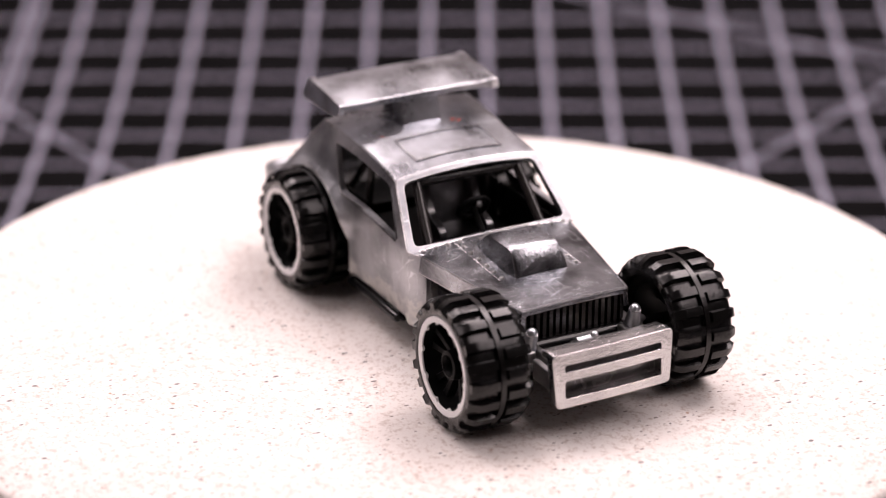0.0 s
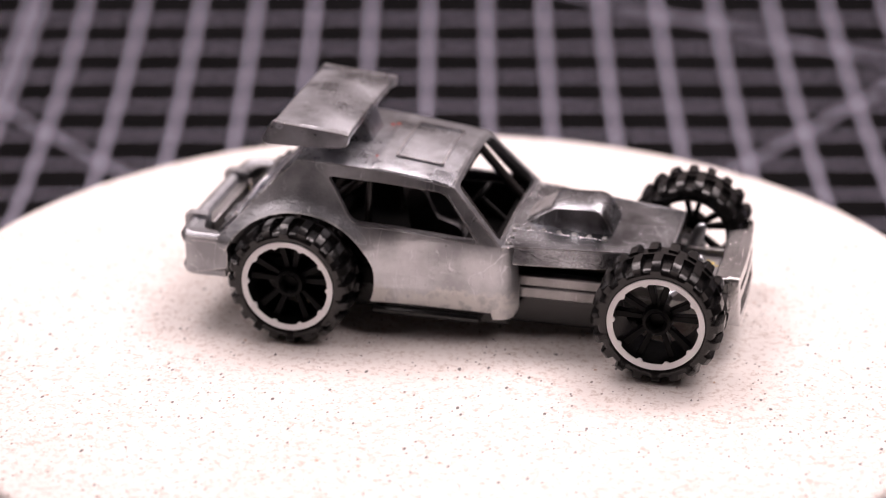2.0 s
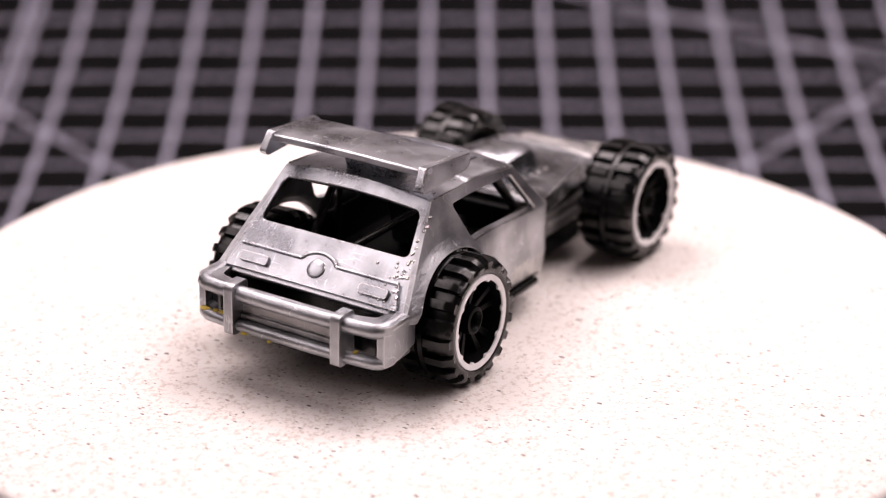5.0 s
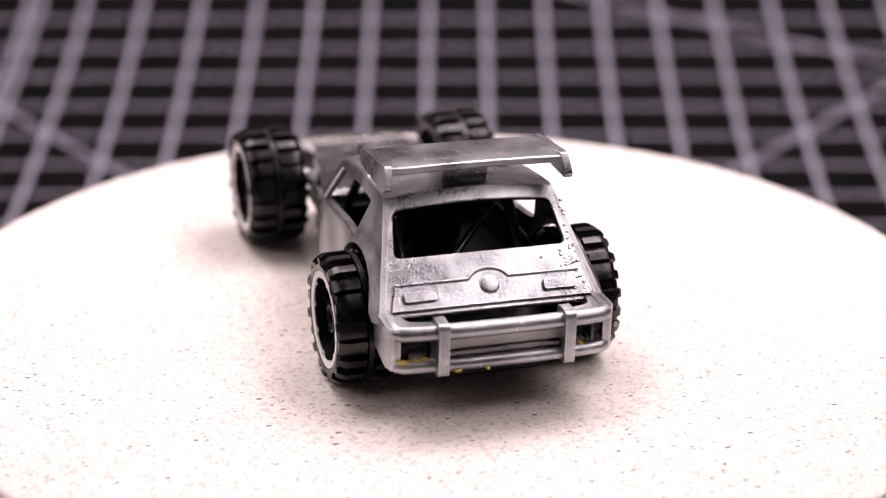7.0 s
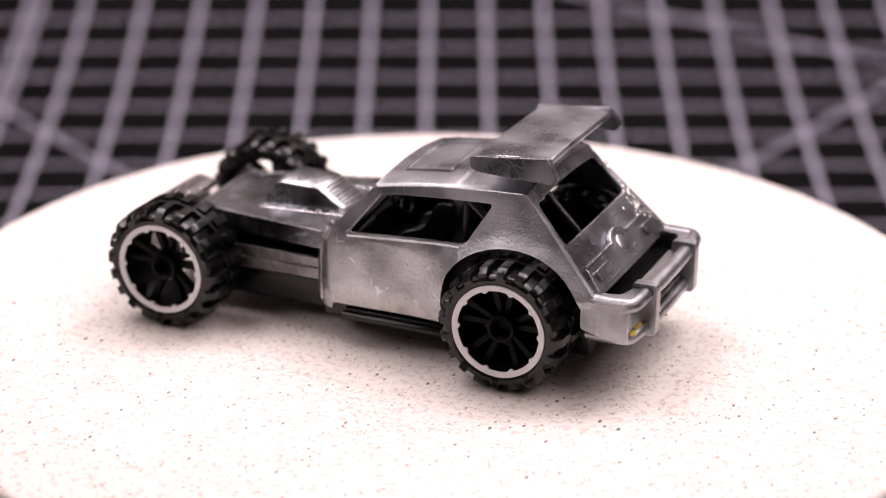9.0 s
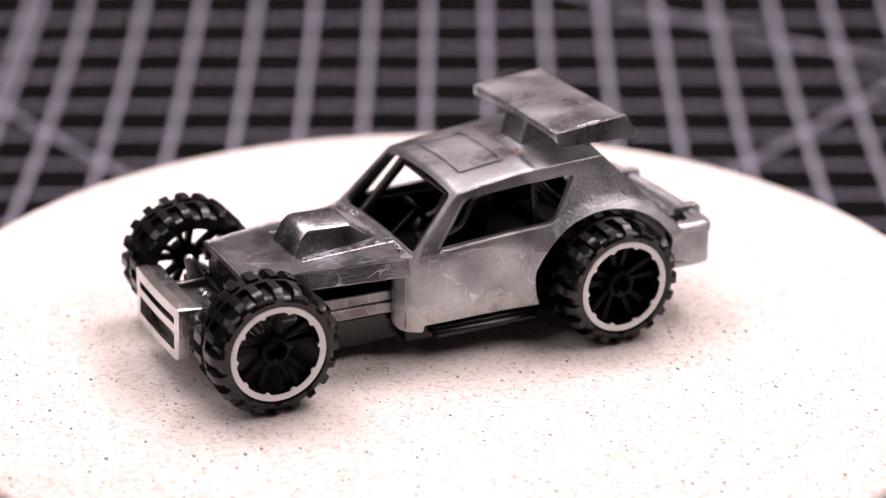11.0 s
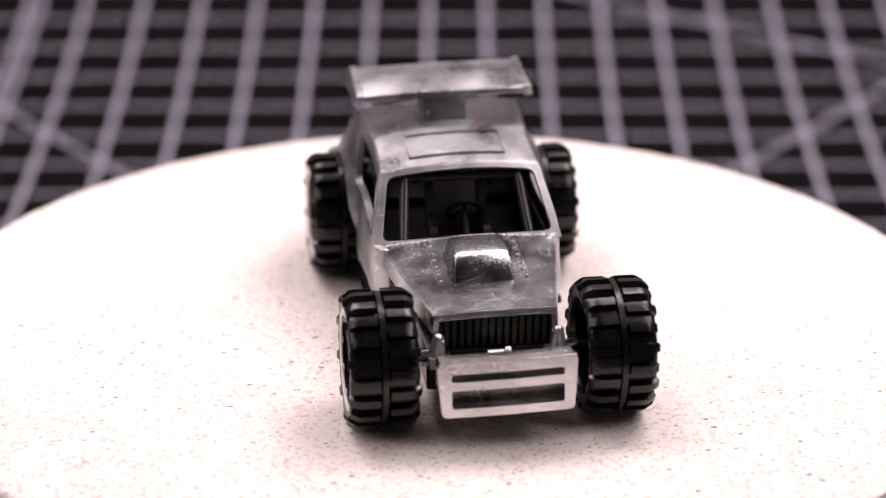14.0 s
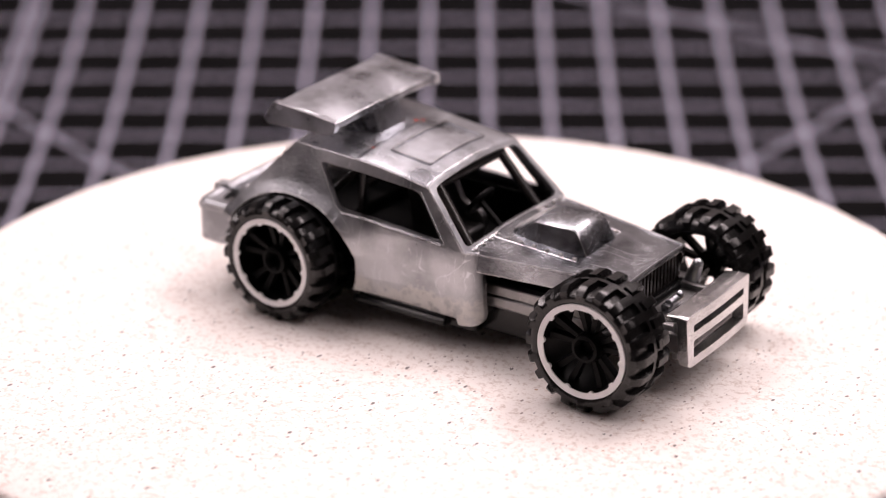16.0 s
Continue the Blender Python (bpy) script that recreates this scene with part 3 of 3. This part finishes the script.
def chassis(car):
    bm = bmesh.new()
    add_box(bm, -29, 19, -7.2, 7.2, 1.9, 5.6)
    add_box(bm, -13, 3.4, -9.6, 9.6, 2.3, 6.2)
    ob = part("underbody", bm, BLACK, car, "black plastic underbody", bevel=0.3)
    for s in (-1, 1):
        bm = bmesh.new()
        add_box(bm, 3.2, 24, s * 6.2, s * 7.65, 6.9, 8.3)
        part("chassis_rail", bm, ZINC_SHADED, car, bevel=0.2, lean=SHELL_LEAN)
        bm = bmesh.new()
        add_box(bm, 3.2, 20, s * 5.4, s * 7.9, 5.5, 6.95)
        part("lower_rail", bm, ZINC_SHADED, car, bevel=0.2, lean=SHELL_LEAN)
        bm = bmesh.new()
        for dy, z in ((0.0, 3.45), (-0.85, 3.3)):
            add_rod(bm, (-12.6, s * (11.15 + dy), z), (0.2, s * (11.15 + dy), z), 0.5, seg=10)
        add_box(bm, -12.4, 0.0, s * 9.2, s * 10.9, 3.5, 4.2)
        part("side_pipe", bm, BLACK, car, "black twin side pipe", bevel=0.08)
    bm = bmesh.new()
    add_box(bm, 2.6, 3.5, -10.0, 10.0, 4.2, 12.0)
    part("firewall", bm, ZINC_SHADED, car, lean=SHELL_LEAN)
    bm = bmesh.new()
    add_box(bm, 4, 20.4, -5.6, 5.6, 5.6, 11.6)
    part("engine_block", bm, BLACK, car)
    # front nose plate, axle stubs, shocks, lamp
    bm = bmesh.new()
    add_box(bm, 20, 28.2, -5.2, 5.2, 6.4, 7.4)
    add_box(bm, 22, 27.8, -5.9, -5.1, 6.4, 8.2)
    add_box(bm, 22, 27.8, 5.1, 5.9, 6.4, 8.2)
    part("nose_plate", bm, ZINC_SHADED, car, bevel=0.2, lean=SHELL_LEAN)
    for x in (-21.5, 21.5):
        bm = bmesh.new()
        add_rod(bm, (x, -13.5, 7.45), (x, 13.5, 7.45), 0.75)
        part("axle", bm, BLACK, car)
    for s in (-1, 1):
        bm = bmesh.new()
        add_rod(bm, (22.6, s * 6.6, 7.6), (23.5, s * 6.5, 10.3), 1.0, 0.65)
        add_dome(bm, (23.5, s * 6.5, 10.3), (0.2, 0, 1), 0.66, 1, 10)
        add_rod(bm, (23.0, s * 6.6, 8.4), (21.4, s * 8.8, 7.8), 0.5)
        part("shock_absorber", bm, ZINC, car, "bright metal shock absorber", lean=SHELL_LEAN)
    bm = bmesh.new()
    add_rod(bm, (24.0, -1.3, 8.3), (24.0, 1.3, 8.3), 0.55)
    add_dome(bm, (24.3, 0.9, 8.9), (0.6, 0, 1), 0.45, 0.6, 10)
    add_box(bm, 23.2, 24.2, -1.6, 1.6, 7.3, 8.2)
    part("tow_eye", bm, ZINC, car, "bright worn tow eye", bevel=0.15, lean=SHELL_LEAN)
    bm = bmesh.new()
    for x, y, r in ((25.4, 2.8, 0.35), (24.9, 3.3, 0.22), (26.0, 2.2, 0.2)):
        add_dome(bm, (x, y, 7.42), (0, 0, 1), r, 0.35, 8)
    part("paint_rest", bm, YELLOW, car, "specks of old yellow paint", lean=SHELL_LEAN)
    # grille
    bm = bmesh.new()
    add_box(bm, 19.4, 20.5, -6.6, 6.6, 6.8, 11.9)
    g = part("grille", bm, BLACK, car, "black ribbed radiator grille", bevel=0.1, lean=SHELL_LEAN)
    slat = None
    for i in range(16):
        if slat is None:
            bm = bmesh.new()
            add_box(bm, 0, 0.75, -0.22, 0.22, 7.3, 11.75)
            slat = part("slat", bm, CAGE, g, bevel=0)
            mesh = slat.data
        else:
            slat = new("slat", mesh)
            slat.parent = g
        slat.matrix_local = pose(20.5 * MM, (-6.15 + i * 0.82) * MM, (0.012 * (-6.15 + i * 0.82)) * MM * 1.7)


def front_bumper(car):
    def at(y, z, d):
        return (29.85 + (10.0 - z) * 0.04 - d - 0.004 * y * y, y, z)
    o = rounded([(-7.1, 4.1), (7.1, 4.1), (7.5, 10.35), (-7.5, 10.35)], 0.6)
    h1 = rounded([(-6.0, 8.2), (6.0, 8.2), (6.0, 9.0), (-6.0, 9.0)], 0.25)
    h2 = rounded([(-6.0, 5.15), (6.0, 5.15), (6.0, 7.15), (-6.0, 7.15)], 0.3)
    cuts = [(0, y) for y in (-5, -2.5, 0, 2.5, 5)]
    ob = part("front_bumper", sheet(o, [h1, h2], at, 1.3, cuts), ZINC_RUBBED, car, "bright rubbed metal slotted front bumper", bevel=0.5, lean=SHELL_LEAN)
    bm = grid(steps(26.9, 29.3, 3), steps(-7.3, 7.3, 6), lambda x, y, k: (x - 0.004 * y * y, y, 10.3 - 0.12 * (29.3 - x) - k), 0.9)
    part("bumper_top", bm, ZINC_RUBBED, ob, bevel=0.2, lean=SHELL_LEAN)
    bm = bmesh.new()
    add_box(bm, 27.5, 28.1, -6.6, 6.6, 4.6, 9.3)
    part("back_plate", bm, ZINC_SHADED, ob, lean=SHELL_LEAN)
    for s in (-1, 1):
        bm = bmesh.new()
        add_box(bm, 24.5, 28.9, s * 6.3, s * 7.0, 5.5, 7.8)
        part("bumper_arm", bm, ZINC_SHADED, ob, bevel=0.15, lean=SHELL_LEAN)


def rear_bumper(car):
    half = [(-30.4, 11.9), (-33.4, 11.95), (-34.4, 11.9), (-35.0, 11.7), (-35.35, 11.1), (-35.5, 9.5), (-35.7, 6.5), (-35.8, 3.2)]
    def bar(z, r, k):
        plan = half + [(-35.82, 0)] + [(x, -y) for x, y in reversed(half)]
        return bead([(x, y * k, z) for x, y in plan], r, 12)
    ob = part("rear_bumper", bar(10.8, 0.9, 1.0), ZINC_DULL, car, "bare metal tubular rear bumper", smooth=60, lean=SHELL_LEAN)
    part("lower_bar", bar(6.95, 0.75, 1.0), ZINC_DULL, ob, smooth=60, lean=SHELL_LEAN)
    for s in (-1, 1):
        plan = rounded([(-35.9, 7.4), (-35.75, 11.9), (-34.7, 12.95), (-29.95, 12.9), (-29.95, 11.0), (-33.6, 10.4), (-34.4, 7.4)], [0.2, 0.7, 0.7, 0.3, 0.3, 0.7, 0.2])
        bm = sheet(plan, [], lambda a, b, d: (a, s * b, 11.45 - d), 1.1)
        part("corner_plate", bm, ZINC_DULL, ob, bevel=0.4, lean=SHELL_LEAN)
        bm = sheet(rounded([(-35.3, 6.5), (-35.3, 11.0), (-29.9, 11.0), (-29.9, 7.7)], 0.35), [], lambda a, b, d: (a, s * (12.98 - 0.5 * max(0.0, -34.2 - a) - d), b), 0.9, [(0, -34.2), (0, -34.8)])
        part("end_wall", bm, ZINC_DULL, ob, bevel=0.2, lean=SHELL_LEAN)
    bm = bmesh.new()
    add_box(bm, -35.0, -33.6, -6.7, 6.7, 7.0, 10.8)
    add_box(bm, -35.45, -33.6, -6.6, 6.6, 7.55, 8.3)
    part("back_plate", bm, ZINC_SHADED, ob, bevel=0.2, lean=SHELL_LEAN)
    for s in (-1, 1):
        bm = sheet(rounded([(-37.0, 5.95), (-34.0, 5.95), (-34.0, 12.1), (-37.0, 12.1)], 0.7), [], lambda a, b, d: (a, s * 7.15 + 0.62 - d, b), 1.24)
        part("overrider", bm, ZINC_DULL, ob, bevel=0.45, lean=SHELL_LEAN)
        bm = bmesh.new()
        add_box(bm, -33.4, -30.0, s * 11.0, s * 12.2, 6.6, 10.9)
        part("bumper_arm", bm, ZINC_SHADED, ob, bevel=0.3, lean=SHELL_LEAN)
    bm = bmesh.new()
    for y, z, w in ((11.4, 7.55, 0.9), (10.0, 7.6, 0.5), (9.0, 7.62, 0.7), (5.4, 6.35, 0.6), (2.0, 6.3, 0.3), (-8.9, 7.6, 0.4)):
        for v in add_dome(bm, (-35.5 if abs(y) > 8 else -36.3, y, z + 0.08), (-0.4, 0, 1), 0.36, 0.45, 8):
            v.co.y = y + (v.co.y - y) * w * 2.4
    part("paint_rest", bm, YELLOW, ob, "specks of old yellow paint", lean=SHELL_LEAN)
    bm = bmesh.new()
    add_box(bm, -33.2, -28.5, -10, 10, 5.6, 9.4)
    part("rear_tray", bm, BLACK, car)


def interior(car):
    bm = bmesh.new()
    add_box(bm, -27, 2.4, -9.3, 9.3, 5.6, 8.2)
    add_box(bm, -28, -20, -8.8, 8.8, 8.2, 9.6)
    add_box(bm, 0.6, 2.6, -9.2, 9.2, 8.2, 11.8)
    tub = part("cabin_tub", bm, RIM, car, "black plastic cabin tub", bevel=0.3)
    for s in (-1, 1):
        for x0, x1, y0, y1, z1 in ((-12.5, 2.0, 9.2, 9.5, 12.7), (-27, -12.5, 8.7, 9.0, 13.2)):
            bm = bmesh.new()
            add_box(bm, x0, x1, s * y0, s * y1, 5.6, z1)
            part("tub_wall", bm, RIM, tub)
    bm = bmesh.new()
    add_box(bm, -9.0, -3.4, -3.0, 3.0, 8.2, 10.4)
    seat = part("seat", bm, SEAT, car, "dull grey metal bucket seat", bevel=0.5)
    o = rounded([(-3.0, 9.0), (3.0, 9.0), (2.6, 15.2), (1.5, 17.2), (-1.5, 17.2), (-2.6, 15.2)], 0.8)
    part("backrest", sheet(o, [], lambda a, b, d: (-8.4 - (b - 9) * 0.22 - d, a, b), 1.4), SEAT, seat, bevel=0.35)
    for s in (-1, 1):
        bm = sheet(rounded([(-10.6, 16.0), (-8.8, 9.6), (-3.4, 9.4), (-3.8, 11.6), (-6.8, 12.6), (-8.4, 16.0)], 0.8), [], lambda a, b, d: (a, s * (3.6 - d), b), 0.9)
        part("bolster", bm, SEAT, seat, bevel=0.3)
    for s in (-1, 1):
        bm = bmesh.new()
        add_rod(bm, (1.3, s * 7.5, 11.8), (-4.0, s * 6.7, 18.3), 0.6)
        add_rod(bm, (-4.0, s * 6.7, 18.3), (-14, s * 7.4, 19.3), 0.45)
        add_rod(bm, (-14, s * 7.4, 19.3), (-14, s * 8.4, 8.2), 0.45)
        add_rod(bm, (-14, s * 7.4, 19.0), (-24.5, s * 6.6, 9.0), 0.5)
        part("roll_cage_bar", bm, CAGE, car, "dark grey roll cage tubes")
    bm = bmesh.new()
    add_rod(bm, (-4.1, -7.2, 18.2), (-4.1, 7.2, 18.2), 0.6)
    add_rod(bm, (-14, -7.4, 19.2), (-14, 7.4, 19.2), 0.45)
    add_rod(bm, (-14, -7.4, 18.6), (-23.8, 5.4, 9.4), 0.45)
    part("roll_cage_hoop", bm, CAGE, car)
    bm = spun([(1.9 + 0.34 * math.cos(a), 0.32 * math.sin(a)) for a in steps(0, 2 * math.pi, 8)[:-1]], 24)
    for a in (90, 210, 330):
        add_rod(bm, (0, 0, 0), (1.9 * math.cos(radians(a)), 0, 1.9 * math.sin(radians(a))), 0.2, seg=6)
    m = Matrix.Translation((-2.5, 0.1, 14.4)) @ Vector((-0.8, 0, 0.6)).to_track_quat("Y", "Z").to_matrix().to_4x4()
    bmesh.ops.transform(bm, matrix=m, verts=bm.verts)
    ob = part("steering_wheel", bm, RIM, car)
    bm = bmesh.new()
    add_rod(bm, (-2.5, 0.1, 14.4), (0.8, 0.1, 11.6), 0.4, seg=8)
    part("steering_column", bm, RIM, ob)


WHEEL_R, OUTER, INNER = 7.5, 16.5, 9.1


def wheel(car, x, s):
    hub = new("wheel", None)
    hub.parent = car
    hub.location = (x * MM, 0, (WHEEL_R - 0.03) * MM)
    def flip(bm):
        if s < 0:
            bmesh.ops.scale(bm, vec=(1, -1, 1), verts=bm.verts)
        return bm
    w0, w1 = INNER, OUTER
    prof = [(5.5, w1 - 0.25), (5.75, w1 - 0.05), (6.15, w1), (6.33, w1 - 0.08), (6.5, w1 - 0.22), (6.65, w1 - 0.5), (6.72, w1 - 0.9)]
    prof += [(6.76, y) for y in steps(w1 - 1.3, 13.35, 5)] + [(6.76, 13.22), (6.76, 13.1), (6.76, 12.8), (6.76, 12.5), (6.76, 12.38)]
    prof += [(6.76, y) for y in steps(12.25, w0 + 1.3, 5)]
    prof += [(6.72, w0 + 0.9), (6.65, w0 + 0.5), (6.5, w0 + 0.22), (6.33, w0 + 0.08), (6.15, w0), (5.4, w0 + 0.1), (5.2, w0 + 0.9)]
    n, per = 20, 12
    bm = bmesh.new()
    skin = []
    for i in range(n * per):
        a = 2 * math.pi * i / (n * per)
        c, q = math.cos(a), math.sin(a)
        line = []
        for j, (r, y) in enumerate(prof):
            ahead, back = prof[min(j + 1, len(prof) - 1)], prof[max(j - 1, 0)]
            tan = Vector((ahead[0] - back[0], ahead[1] - back[1])).normalized()
            out = Vector((-tan.y, tan.x))
            outer_row = y > 12.8
            k = (i / per + (0.4 if outer_row else 0.0))
            frac, num = k % 1.0, int(k)
            lug = 1.0 if 0.25 < frac < 0.79 else 0.0
            reach = 6.25 if num % 2 else 6.45
            if r < reach or 12.3 < y < 13.3:
                lug = 0.0
            elif r < 6.68:
                lug *= 0.75
            if 12.45 < y < 13.15:
                lug = 0.72
            h = 0.75 * lug
            line.append(bm.verts.new(((r + out.x * h) * c, y + out.y * h * 0.6, (r + out.x * h) * q)))
        skin.append(line)
    for p, q in zip(skin, skin[1:] + skin[:1]):
        for j in range(len(prof)):
            k = (j + 1) % len(prof)
            bm.faces.new((p[j], q[j], q[k], p[k]))
    part("tyre", flip(bm), RUBBER, hub, "black off-road tyre with block tread", smooth=42)
    # rim: barrel, printed white ring with notches, spokes and hub
    bm = spun([(5.62, w1 - 0.2), (4.85, w1 - 0.3), (4.75, w1 - 1.6), (4.6, w0 + 1.5), (5.4, w0 + 0.6), (5.65, w0 + 1.0)], 48)
    rim = part("rim", flip(bm), RIM, hub, "black plastic rim")
    bm = bmesh.new()
    seg, ring = 120, []
    for i in range(seg):
        a = 2 * math.pi * i / seg
        k = i % 12
        inner = 4.62 if k in (0, 11) else 4.86
        c, q = math.cos(a), math.sin(a)
        ring.append([bm.verts.new((r * c, y, r * q)) for r, y in ((5.55, w1 - 0.25), (5.5, w1 - 0.05), (inner, w1 - 0.12), (inner, w1 - 0.4))])
    for i in range(seg):
        p, q = ring[i], ring[(i + 1) % seg]
        for j in range(4):
            k = (j + 1) % 4
            bm.faces.new((p[j], q[j], q[k], p[k]))
    part("rim_ring", flip(bm), WHITE, rim, "white printed ring with small notches")
    bm = spun([(1.05, w1 - 1.1), (1.25, w1 - 0.75), (1.6, w1 - 0.85), (1.75, w1 - 1.9), (1.6, w1 - 3.2), (1.05, w1 - 3.0)], 24)
    add_rod(bm, (0, w1 - 3.2, 0), (0, w1 - 2.2, 0), 1.1, seg=16)
    for v in bm.verts:                    # six-sided bore
        if v.co.y > w1 - 3.1 and math.hypot(v.co.x, v.co.z) < 1.07:
            a = math.degrees(math.atan2(v.co.z, v.co.x)) % 60 - 30
            k = math.cos(radians(30)) / math.cos(radians(a))
            v.co.x, v.co.z = v.co.x * k, v.co.z * k
    part("hub_cap", flip(bm), RIM, rim)
    for i in range(5):
        bm = bmesh.new()
        for off in (-13, 13):
            a = radians(72 * i + 18 + off)
            c, q = math.cos(a), math.sin(a)
            for v in add_box(bm, 1.2, 4.9, w1 - 3.0, w1 - 1.9, -0.34, 0.34):
                r, t = v.co.x, v.co.z * (0.8 if v.co.x < 2 else 1.25)
                y = v.co.y + (0.5 if r > 4 else 0.0)
                v.co = Vector((r * c - t * q, y, r * q + t * c))
        part("spoke", flip(bm), RIM, rim, bevel=0.08)
    return hub


def toy_car():
    car = new("toy_car", None)
    tagged(car, "stripped bare-metal die-cast toy buggy with black knobbly wheels on the turntable", "toy car")
    for s in (-1, 1):
        body_side(car, s)
        beads(car, s)
    roof(car)
    windshield(car)
    hatch(car)
    hood(car)
    wing(car)
    chassis(car)
    front_bumper(car)
    rear_bumper(car)
    interior(car)
    for x in (-21.5, 21.5):
        for s in (-1, 1):
            wheel(car, x, s)
    return car


setting()
cutting_mat()
platter = turntable()
car = toy_car()


def motions():
    spin, ride = [], []
    for i in range(33):
        t = i * 0.5
        a = SPIN_START + SPIN_RATE * t + between(t, DRIFT)
        spin.append((t, pose(0, 0, 0, 0, 0, a)))
        ride.append((t, pose(0, 0, 0, 0, 0, a) @ pose(CAR_X * MM, CAR_Y * MM, 0)))
    walk(platter, spin)
    walk(car, ride)


motions()
